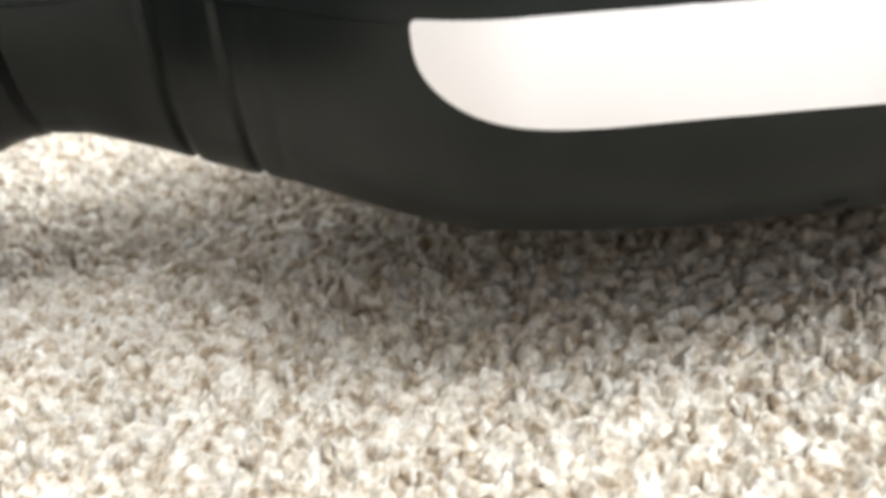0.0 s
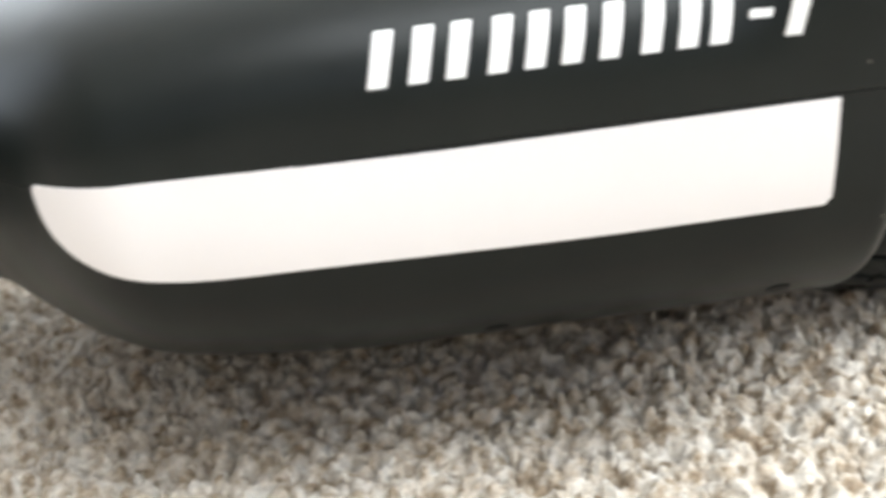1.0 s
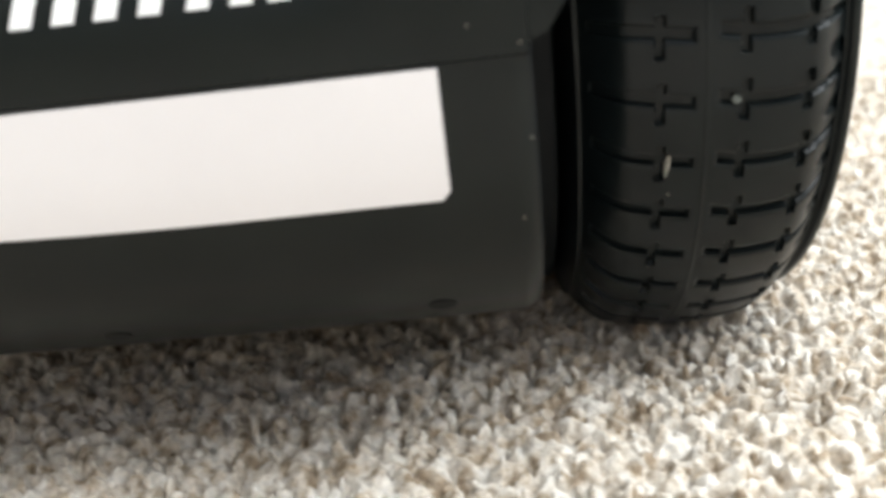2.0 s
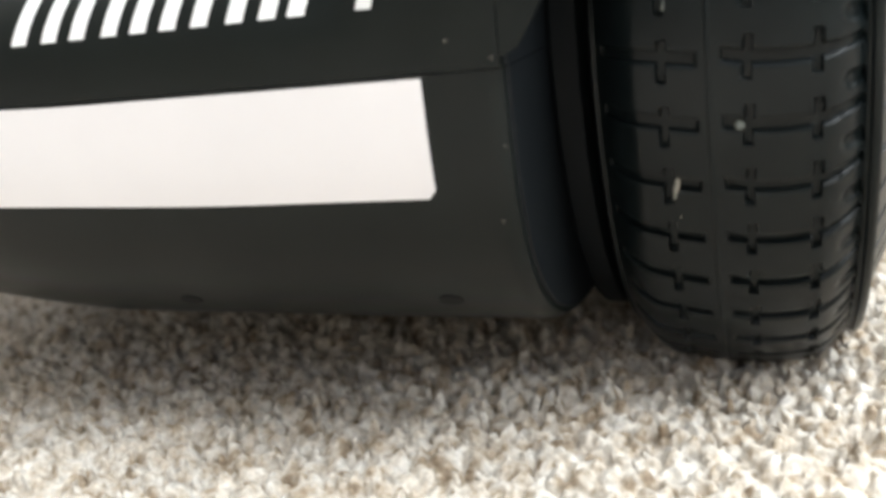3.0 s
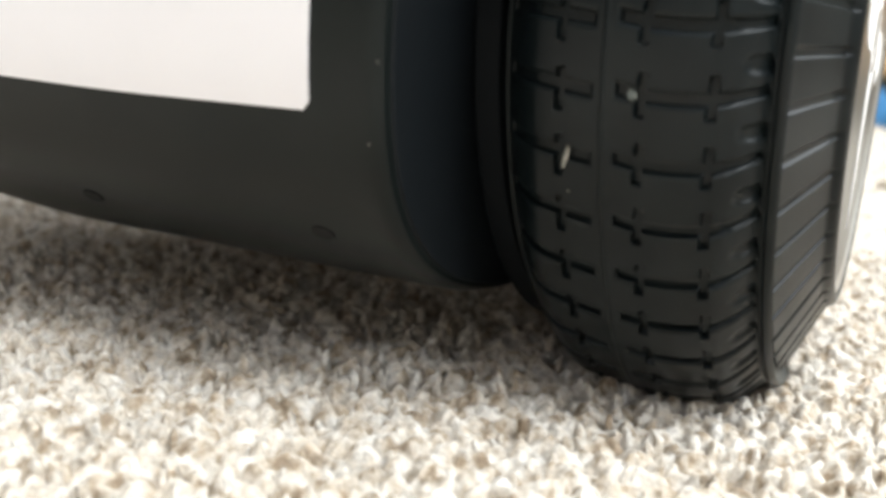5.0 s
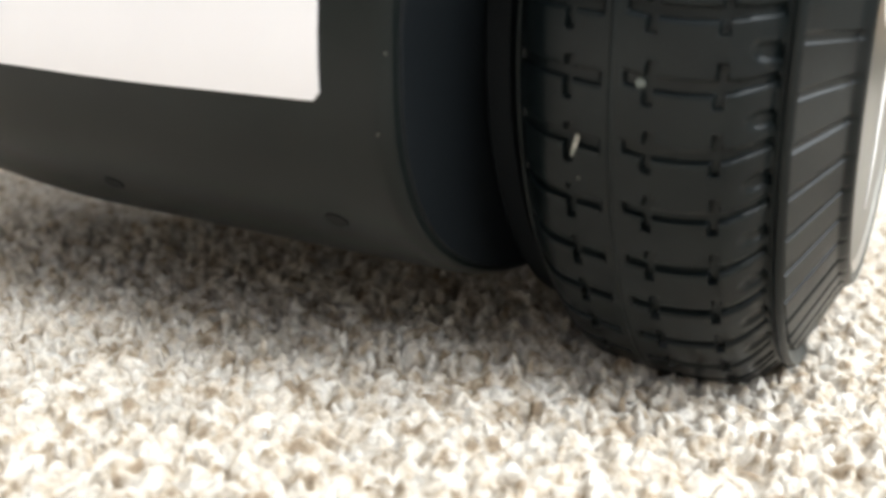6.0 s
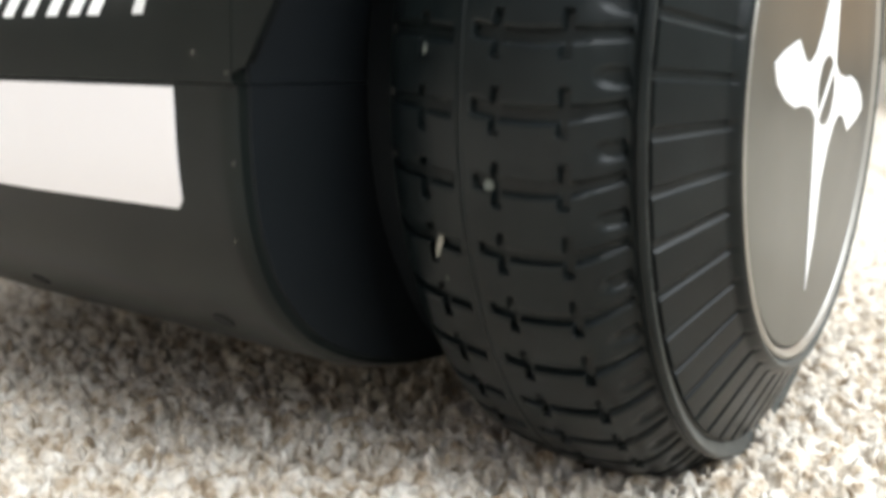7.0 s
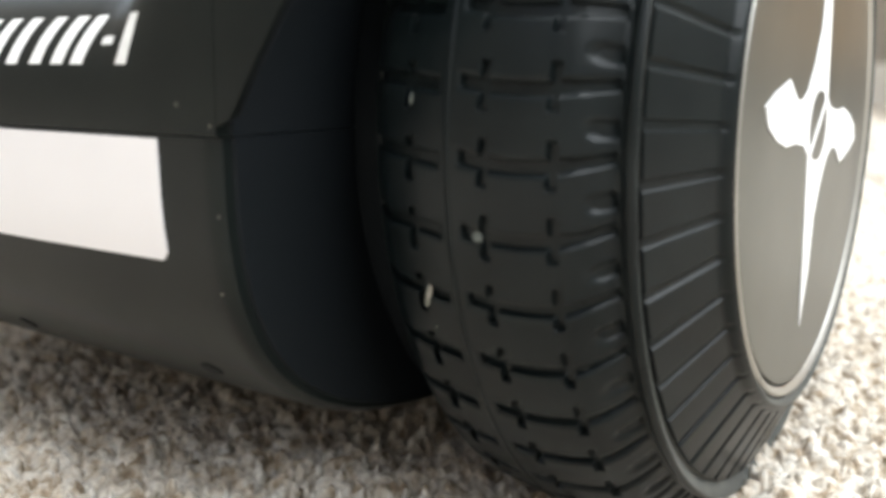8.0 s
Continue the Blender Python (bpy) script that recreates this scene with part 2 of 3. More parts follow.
def shape(x):
    """Half width, lowest, highest and squareness of the shell at x."""
    e = ease(-x, 0.165, 0.246)
    low = float(np.interp(x, LOW_X, LOW_Z))
    half, high, n = 0.0998 + (0.0315 - 0.0998) * e, 0.110 - 0.014 * ease(-x, 0.17, 0.225), 3.2 - 1.2 * ease(-x, 0.12, 0.236)
    top = 2.7 - 0.7 * ease(-x, 0.125, 0.20)
    high += 0.054 * ease(x, -0.064, -0.036)
    for ring, depth in ((-0.2165, 0.0016), (-0.2335, 0.0016), (-0.2085, 0.0003)):
        d = depth * math.exp(-((x - ring) / 0.0011) ** 2)
        half, low, high = half - d, low + d, high - d
    return half, low, high, n, top


def front(x, z):
    """How far the shell reaches from its middle plane at x and height z."""
    half, low, high, n, top = shape(x)
    t = (0.076 - z) / (0.076 - low) if z < 0.076 else (z - 0.076) / (high - 0.076)
    n = n if z < 0.076 else top
    return half * max(0.0, 1 - min(1.0, abs(t)) ** n) ** (1 / n)


def ring_low(x, k=26):
    half, low, high, n, top = shape(x)
    edge = 0.0012 * ((x + 0.0378) / 0.003) ** 2 if x > -0.0378 else 0.0
    half, low = half - edge, low + edge
    pts = []
    z0 = SEAM - 0.0001
    t0 = (0.076 - z0) / (0.076 - low)
    a0 = math.asin(t0 ** (n / 2))
    for i in range(2 * k + 1):
        a = a0 + (math.pi - 2 * a0) * i / (2 * k)
        c, s = math.cos(a), math.sin(a)
        pts.append((x, -math.copysign(abs(c) ** (2 / n), c) * half, 0.076 - s ** (2 / n) * (0.076 - low)))
    return pts


def ring_high(x, k=26):
    half, low, high, n, top = shape(x)
    n = top
    z0 = SEAM + 0.0001
    y0 = front(x, z0)
    pts = [(x, -y0, z0)]
    for i in range(2 * k + 1):
        a = math.pi * i / (2 * k)
        c, s = math.cos(a), max(0.0, math.sin(a))
        pts.append((x, -math.copysign(abs(c) ** (2 / n), c) * half, 0.076 + s ** (2 / n) * (high - 0.076)))
    pts.append((x, y0, z0))
    return pts


STATIONS = sorted({round(-0.266 + 0.001 * i, 5) for i in range(0, 110)} | {round(-0.157 + 0.004 * i, 5) for i in range(0, 30)} | {-0.0395, -0.0378, -0.0370, -0.0362, -0.0355, -0.0348})


def mirrored(bm, flip):
    if flip:
        for v in bm.verts:
            v.co.x = 2 * MID - v.co.x
    return bm


board = tagged(new("hoverboard"), "black two-wheeled hoverboard with white front light strips standing on carpet", "hoverboard")


def shells(flip):
    bm = bmesh.new()
    loft(bm, [ring_low(x) for x in STATIONS])
    low = part("lower_shell", mirrored(bm, flip), SHELL, board, "black satin plastic lower shell", angle=50)
    bm = bmesh.new()
    loft(bm, [ring_high(x) for x in STATIONS])
    # fender: a band over the wheel, cut back along a slanting edge
    rings, lining = [], []
    for i in range(15):
        x = -0.0347 + 0.0385 * i / 14
        z0 = SEAM + 0.0003 + 1.53 * max(0.0, x + 0.0336)
        half, low_, high, n, top = shape(-0.0385)
        n = top
        grow = 0.0004 if i else 0.0
        t0 = max(-0.02, (z0 - 0.076) / (high - 0.076))
        a0 = math.asin(max(0.0, t0) ** (n / 2))
        outer, inner = [], []
        for j in range(33):
            a = a0 + (math.pi - 2 * a0) * j / 32
            c, s = math.cos(a), max(0.0, math.sin(a))
            outer.append((x, -math.copysign(abs(c) ** (2 / n), c) * half, 0.076 + s ** (2 / n) * (high - 0.076)))
            k = 1 - 0.0007 / math.hypot(outer[-1][1], outer[-1][2] - AXLE)
            inner.append((x, outer[-1][1] * k, AXLE + (outer[-1][2] - AXLE) * k if outer[-1][2] > z0 + 0.002 else outer[-1][2]))
        rings.append(outer + inner[::-1])
        deep = [(x, y * 0.995, AXLE + (z - AXLE) * 0.995 + 0.0006) for _, y, z in inner]
        lining.append(deep + [(x, y * 0.985, AXLE + (z - AXLE) * 0.985 + 0.0006) for _, y, z in inner][::-1])
    loft(bm, rings)
    wb = bmesh.new()
    loft(wb, lining)
    part("fender_lining", mirrored(wb, flip), LINER, board, "dark navy plastic inside of the fender")
    part("upper_shell", mirrored(bm, flip), SHELL, board, "black satin plastic upper shell with a wheel fender", angle=50)
    # liner that closes the end beside the wheel
    bm = bmesh.new()
    for ring in (ring_low(-0.0362), ring_high(-0.0362)):
        c = Vector((0, 0, 0.072))
        a = [(-0.0352, y * 0.975, c.z + (z - c.z) * (0.975 if abs(z - SEAM) > 0.001 else 1)) for _, y, z in ring]
        b = [(-0.0342, y * 0.97, c.z + (z - c.z) * (0.97 if abs(z - SEAM) > 0.001 else 1)) for _, y, z in ring]
        loft(bm, [a, b])
    part("wheel_well_liner", mirrored(bm, flip), LINER, board, "dark navy plastic wall beside the wheel")
    # light strip
    bm = bmesh.new()
    cols = []
    x0, x1 = -0.1812, -0.0476
    for i in range(111):
        u = i / 110
        x = x0 + (x1 - x0) * (1 - (1 - u) ** 1.0) if u > 0.12 else x0 + (x1 - x0) * 0.12 * (u / 0.12) ** 2.0
        s = min(1.0, max(0.0, (-0.144 - x) / 0.0372))
        zb = 0.0543 + 0.0015 * ease(-x, 0.08, 0.150) + 0.0170 * (1 - (1 - s ** 2.7) ** 0.40)
        zt = 0.0737 + 0.0014 * ease(-x, 0.110, 0.178) - 0.0012 * max(0.0, (-0.1804 - x) / 0.0008) ** 2
        if x > x1 - 0.0014:
            k = (x - (x1 - 0.0014)) / 0.0014
            zb += 0.0014 * (1 - math.sqrt(max(0.0, 1 - k * k)))
        zt = max(zt, zb + 0.0002)
        cols.append([(x, zb + (zt - zb) * j / 10) for j in range(11)])
    out = [[bm.verts.new((x, -front(x, z) - 0.00035, z)) for x, z in col] for col in cols]
    back = [[bm.verts.new((x, -front(x, z) + 0.002, z)) for x, z in col] for col in cols]
    for k in range(110):
        for j in range(10):
            bm.faces.new((out[k][j], out[k + 1][j], out[k + 1][j + 1], out[k][j + 1]))
        bm.faces.new((out[k][0], back[k][0], back[k + 1][0], out[k + 1][0]))
        bm.faces.new((out[k][10], out[k + 1][10], back[k + 1][10], back[k][10]))
    for j in range(10):
        bm.faces.new((out[0][j], out[0][j + 1], back[0][j + 1], back[0][j]))
        bm.faces.new((out[110][j], back[110][j], back[110][j + 1], out[110][j + 1]))
    part("light_strip", mirrored(bm, flip), LIGHT, board, "milky white front light strip")
    # moulded screw recesses under the front
    for hx, hz in ((-0.1063, 0.0324), (-0.0513, 0.0328)):
        y = -front(hx, hz)
        slope = (front(hx, hz + 0.001) - front(hx, hz - 0.001)) / 0.002
        normal = Vector((0, -1.0, -slope)).normalized()
        bm = bmesh.new()
        m = Matrix.Translation((hx, y, hz)) @ normal.to_track_quat("Z", "Y").to_matrix().to_4x4()
        for r0, r1, z0, z1 in ((0.0021, 0.0018, -0.0004, 0.00025), (0.0018, 0.0014, 0.00025, -0.0003)):
            a = [m @ Vector((r0 * 1.25 * math.cos(t), r0 * math.sin(t), z0)) for t in (2 * math.pi * i / 20 for i in range(20))]
            b = [m @ Vector((r1 * 1.25 * math.cos(t), r1 * math.sin(t), z1)) for t in (2 * math.pi * i / 20 for i in range(20))]
            loft(bm, [a, b], caps=z1 < 0)
        part("screw_recess", mirrored(bm, flip), DARK, board, "dark screw recess")


shells(False)
shells(True)


def mark(points, depth=0.00012):
    """A flat white mark that follows the shell's front."""
    bm = bmesh.new()
    (ax, az), (bx, bz), (cx, cz), (dx, dz) = points
    rings = []
    for i in range(9):
        t = i / 8
        x0, x1, z = ax + (dx - ax) * t, bx + (cx - bx) * t, az + (dz - az) * t
        y0, y1 = -front(x0, z), -front(x1, z)
        rings.append([(x0, y0 - depth, z), (x1, y1 - depth, z), (x1, y1 + 0.0005, z), (x0, y0 + 0.0005, z)])
    loft(bm, rings)
    part("logo_bar", bm, PRINT, board, "slanted white printed logo bar")


# the brand mark as plain slanted bars
Z0, Z1 = 0.0849, 0.0928
for x0, x1 in ((-0.1243, -0.1125), (-0.1118, -0.0998), (-0.0992, -0.0880), (-0.0872, -0.0752), (-0.0745, -0.0640)):
    w, lean = 0.0031, 0.0022
    for a in (x0, x1 - w - lean):
        mark([(a, Z0), (a + w, Z0), (a + w + lean, Z1), (a + lean, Z1)])
mark([(-0.0625, 0.0880), (-0.0590, 0.0880), (-0.0586, 0.0893), (-0.0621, 0.0893)])
mark([(-0.0572, Z0), (-0.0545, Z0), (-0.0521, Z1), (-0.0548, Z1)])

# wheel: tyre with moulded tread, hub plate, ring and emblem
ROWS_OF_TREAD = 47
FIRST = radians(9.31)


def step(d, soft=0.00012):
    """1 inside, 0 outside of a signed distance."""
    return np.clip(0.5 - d / soft, 0, 1)


def sweep(x):
    """How far a cross groove runs down the tread at x: an arc on the middle and outer blocks, a slant on the inner ones."""
    arc, slant = 0.0002 - 0.0011 * ((x - 0.006) / 0.01) ** 2, -0.0012 + 0.13 * (x + 0.0155)
    k = np.clip((x + 0.0080) / 0.0040, 0, 1)
    return arc * k + slant * (1 - k)


def tread_depth(x, u, pitch):
    """Depth of the tread's cuts at x and at u along the tread, counted from the cross groove."""
    v = u + sweep(x)
    lat = np.maximum(np.abs(u) - 0.0010 + 0.0004 * np.clip((x - 0.010) / 0.007, 0, 1), np.maximum(-0.0040 - x, x - 0.0172))
    left = np.maximum(np.abs(u) - 0.0010, np.maximum(-0.0235 - x, x + 0.0080))
    # cut grooves, with a slight round at their edges
    depth = np.maximum(np.maximum(step(lat), step(left)) * 0.0012, np.maximum(step(lat - 0.00035, 0.0004), step(left - 0.00035, 0.0004)) * (0.00022 + 0.0002 * np.clip((x - 0.008) / 0.006, 0, 1)))
    for c in (0.0, 0.0104, -0.0133):
        slot = np.maximum(np.abs(x - c + 0.06 * v) - 0.0007, np.abs(v + 0.0002) - 0.0034)
        depth = np.maximum(depth, step(slot) * 0.0012)
    half = np.where(v > 0, v - pitch / 2, v + pitch / 2)
    dx = np.maximum(0.0156 - x, 0)
    dimple = np.sqrt(half ** 2 + dx ** 2) - 0.0012
    depth = np.maximum(depth, step(np.where(x > 0.0174, 1, dimple), 0.0003) * 0.0009)
    depth = np.maximum(depth, step(np.where(x > 0.0174, 1, dimple) - 0.0004, 0.0005) * 0.00035)
    rib = np.exp(-((x + 0.0060) / 0.00025) ** 2) * 0.00022
    return depth - rib


def tyre_mesh(per, fine):
    """per: samples round each tread row; fine: samples across the tread."""
    stations = []
    for i in range(fine + 1):
        x = -0.0250 + 0.0424 * i / fine
        a = x + 0.0008
        if a >= 0:
            r = 0.0825 - 0.0013 * (a / 0.0112) ** 2 if a < 0.0112 else 0.0812 - 0.22 * (a - 0.0112) - 0.0046 * ((a - 0.0112) / 0.007) ** 1.9
        else:
            a = -a
            r = 0.0825 - 0.0013 * (a / 0.0140) ** 2 if a < 0.0165 else 0.0807 - 0.22 * (a - 0.0165) - 0.0046 * ((a - 0.0165) / 0.007) ** 1.9
        stations.append((x, r, 0))
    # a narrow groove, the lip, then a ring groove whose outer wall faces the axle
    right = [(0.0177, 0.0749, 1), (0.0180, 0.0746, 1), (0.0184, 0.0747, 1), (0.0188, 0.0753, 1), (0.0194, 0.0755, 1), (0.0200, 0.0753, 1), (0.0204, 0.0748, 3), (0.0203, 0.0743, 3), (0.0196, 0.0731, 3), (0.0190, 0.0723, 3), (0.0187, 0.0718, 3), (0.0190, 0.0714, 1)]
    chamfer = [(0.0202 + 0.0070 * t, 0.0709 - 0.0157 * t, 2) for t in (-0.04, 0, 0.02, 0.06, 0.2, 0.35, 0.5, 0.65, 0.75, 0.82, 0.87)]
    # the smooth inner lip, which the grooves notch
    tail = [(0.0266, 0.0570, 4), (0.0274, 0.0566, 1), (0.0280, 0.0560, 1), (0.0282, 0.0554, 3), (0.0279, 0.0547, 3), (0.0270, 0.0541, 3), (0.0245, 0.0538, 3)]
    other = [(-0.0250, 0.050, 1), (-0.0285, 0.053, 1), (-0.0288, 0.060, 1), (-0.0280, 0.066, 1), (-0.0268, 0.0705, 1), (-0.0257, 0.0735, 1)]
    full = other + stations + right + chamfer + tail
    X = np.array([p[0] for p in full])
    Rr = np.array([p[1] for p in full])
    K = np.array([p[2] for p in full])
    n = per * ROWS_OF_TREAD
    th = np.arange(n) * 2 * np.pi / n
    pitch = 2 * np.pi / ROWS_OF_TREAD * 0.0822
    frac = (np.arange(n) / per + 0.5) % 1.0 - 0.5
    V, XX = np.meshgrid(frac * pitch, X, indexing="ij")
    KK, RR = np.tile(K, (n, 1)), np.tile(Rr, (n, 1))
    TH = th[:, None] + FIRST + np.where(K == 0, sweep(X), 0.0)[None, :] / 0.0822
    depth = np.where(KK == 0, tread_depth(XX, V, pitch), 0)
    # sidewall grooves: 52 round the wheel, from the ring groove to the inner edge, each with a sharp lower wall
    turn_at = ((TH + radians(1.97)) * 52 / (2 * np.pi)) % 1.0
    groove = np.clip((turn_at - 0.78) / 0.05, 0, 1) * np.clip((1.0 - turn_at) / 0.03, 0, 1)
    inside = (KK == 2) | (KK == 4)
    cut = np.where(inside, groove * 0.00045, 0)
    rad = RR - depth - cut * 0.37
    xs = XX - cut * 0.93
    co = np.stack([xs, -rad * np.cos(TH), -rad * np.sin(TH)], -1).reshape(-1, 3)
    m = len(full)
    i, j = np.meshgrid(np.arange(n), np.arange(m - 1), indexing="ij")
    a, b = i * m + j, ((i + 1) % n) * m + j
    quads = np.stack([a, a + 1, b + 1, b], -1).reshape(-1, 4)
    me = bpy.data.meshes.new("tyre")
    me.vertices.add(len(co))
    me.vertices.foreach_set("co", co.ravel())
    me.loops.add(quads.size)
    me.loops.foreach_set("vertex_index", quads.ravel().astype(np.int32))
    me.polygons.add(len(quads))
    me.polygons.foreach_set("loop_start", np.arange(0, quads.size, 4, dtype=np.int32))
    me.polygons.foreach_set("use_smooth", np.ones(len(quads), dtype=bool))
    me.update(calc_edges=True)
    me.validate()
    me.materials.append(RUBBER)
    me.materials.append(LIP_GREY)
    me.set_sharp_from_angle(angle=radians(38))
    # profile points of kind 3 take the grey rubber
    lip_faces = np.tile((K[:-1] == 3).astype(np.int32), n)
    me.polygons.foreach_set("material_index", lip_faces)
    return me


def spindle(side):
    """Half of the emblem's outline, as (y, z) from the hub's middle."""
    return [(y * side, z * side) for y, z in ((-0.0020, 0.0402), (-0.0046, 0.029), (-0.0046, 0.018), (-0.0075, 0.0110), (-0.0110, 0.0058), (-0.0145, 0.0036), (-0.0185, 0.0034),
            (-0.0247, 0.0062), (-0.0330, 0.0032), (-0.0390, 0.0001), (-0.0365, -0.0030), (-0.0300, -0.0050), (-0.0230, -0.0056), (-0.0170, -0.0046), (-0.0105, -0.0046), (-0.0066, -0.0062))]


def plate(bm, pts, x0, x1):
    a = [bm.verts.new((x0, y, z)) for y, z in pts]
    b = [bm.verts.new((x1, y, z)) for y, z in pts]
    bm.faces.new(a)
    bm.faces.new(b)
    for i in range(len(pts)):
        j = (i + 1) % len(pts)
        bm.faces.new((a[i], a[j], b[j], b[i]))


wheel = part("wheel", (lambda b: (turned(b, [(-0.0345, 0.012), (-0.0345, 0.0680), (-0.0335, 0.0690), (-0.0290, 0.0690), (-0.0270, 0.0600), (-0.0255, 0.050), (0.020, 0.050), (0.0225, 0.050), (0.0225, 0.001)], 64), b)[1])(bmesh.new()), LINER, board, "black motor wheel with a treaded tyre and grey hub plate")
wheel.location = (0, 0, AXLE)
tyre = new("tyre", tyre_mesh(40, 170))
tyre.parent = wheel
tyre["label"] = "black rubber tyre with moulded cross grooves"
bm = bmesh.new()
turned(bm, [(0.0235, 0.0540), (0.0272, 0.0540), (0.0277, 0.0537), (0.0279, 0.0533), (0.0278, 0.0529), (0.0269, 0.0520), (0.0235, 0.0518)], 160, True)
part("hub_ring", bm, METAL, wheel, "narrow silver metal ring")
bm = bmesh.new()
rows = turned(bm, [(0.0230, 0.0517), (0.0266, 0.0517), (0.0272, 0.0513), (0.0274, 0.0500), (0.0275, 0.030), (0.0276, 0.008), (0.0276, 0.0005)], 128)
bm.faces.new(rows[-1])
part("hub_plate", bm, CAP, wheel, "grey satin round hub plate")
bm = bmesh.new()
turn = Matrix.Rotation(radians(-7.2), 4, "X")
plate(bm, spindle(1) + spindle(-1), 0.0270, 0.02772)
bmesh.ops.transform(bm, matrix=turn, verts=bm.verts)
emblem = part("hub_emblem", bm, PRINT, wheel, "white spindle-shaped emblem on the hub", flat=True)
bm = bmesh.new()
plate(bm, [(0.0066 * math.cos(a), 0.0068 * math.sin(a)) for a in (2 * math.pi * i / 40 for i in range(40))], 0.0272, 0.02782)
part("emblem_centre", bm, CAP, emblem, "grey disc in the emblem's middle", flat=True)
bm = bmesh.new()
plate(bm, [(-0.0064, -0.0046), (-0.0050, -0.0058), (0.0064, 0.0046), (0.0050, 0.0058)], 0.0273, 0.0279)
part("emblem_stroke", bm, PRINT, emblem, "white slanting stroke", flat=True)
copy = copy_thing(wheel, pose(2 * MID, 0, AXLE, 0, 0, 180))
copy.parent = board
far_tyre = [o for o in copy.children if o.name.startswith("tyre")][0]
far_tyre.data = tyre_mesh(10, 44)


def lint(place, size, roll, kind="lint", mat=LINT, label="scrap of pale lint caught in the tread", owner=None):
    """A scrap of pale lint caught in the tread."""
    bm = bmesh.new()
    bmesh.ops.create_icosphere(bm, subdivisions=2, radius=1)
    for v in bm.verts:
        k = 1 + 0.35 * noise.noise(v.co * 2.3 + Vector(place) * 900)
        v.co = Vector((v.co.x * size[0] * k, v.co.y * size[1] * k, v.co.z * size[2] * k + 0.25 * size[2] * math.sin(v.co.z * 2)))
    bmesh.ops.transform(bm, matrix=pose(place[0], place[1], place[2] - AXLE, 0, roll, 0), verts=bm.verts)
    part(kind, bm, mat, owner or tyre, label)


lint((-0.0014, -0.0808, 0.0601), (0.0009, 0.0007, 0.0007), 20, "grit", GRIT, "grey crumb of grit caught in the tread")
lint((-0.0120, -0.0779, 0.0496), (0.00045, 0.0006, 0.0017), 12)
lint((-0.0116, -0.0760, 0.0440), (0.0003, 0.0003, 0.0004), 0)
for spot, r in (((-0.0352, -0.0979, 0.0625), 0.00022), ((-0.0430, -0.0990, 0.0790), 0.0002), ((-0.0360, -0.0978, 0.0760), 0.0002), ((-0.0372, -0.0955, 0.0500), 0.00018)):
    y = -front(spot[0], spot[2])
    lint((spot[0], y, spot[2] + AXLE), (r * 0.65, r * 0.4, r * 0.85), 10, "dust_speck", LINT, "pale speck of dust", board)
lint((0.0186, -0.0270, 0.0052), (0.0005, 0.0005, 0.0005), 0)
lint((-0.0125, -0.0818, 0.0800), (0.0003, 0.0003, 0.0007), 10, "grit", GRIT, "grey crumb of grit caught in the tread")

# pile of the carpet
ROUND = ((0.0, 0.85, 0.0), (0.70, 1.0, 0.3), (0.90, 0.86, 0.75), (0.985, 0.48, 1.0))


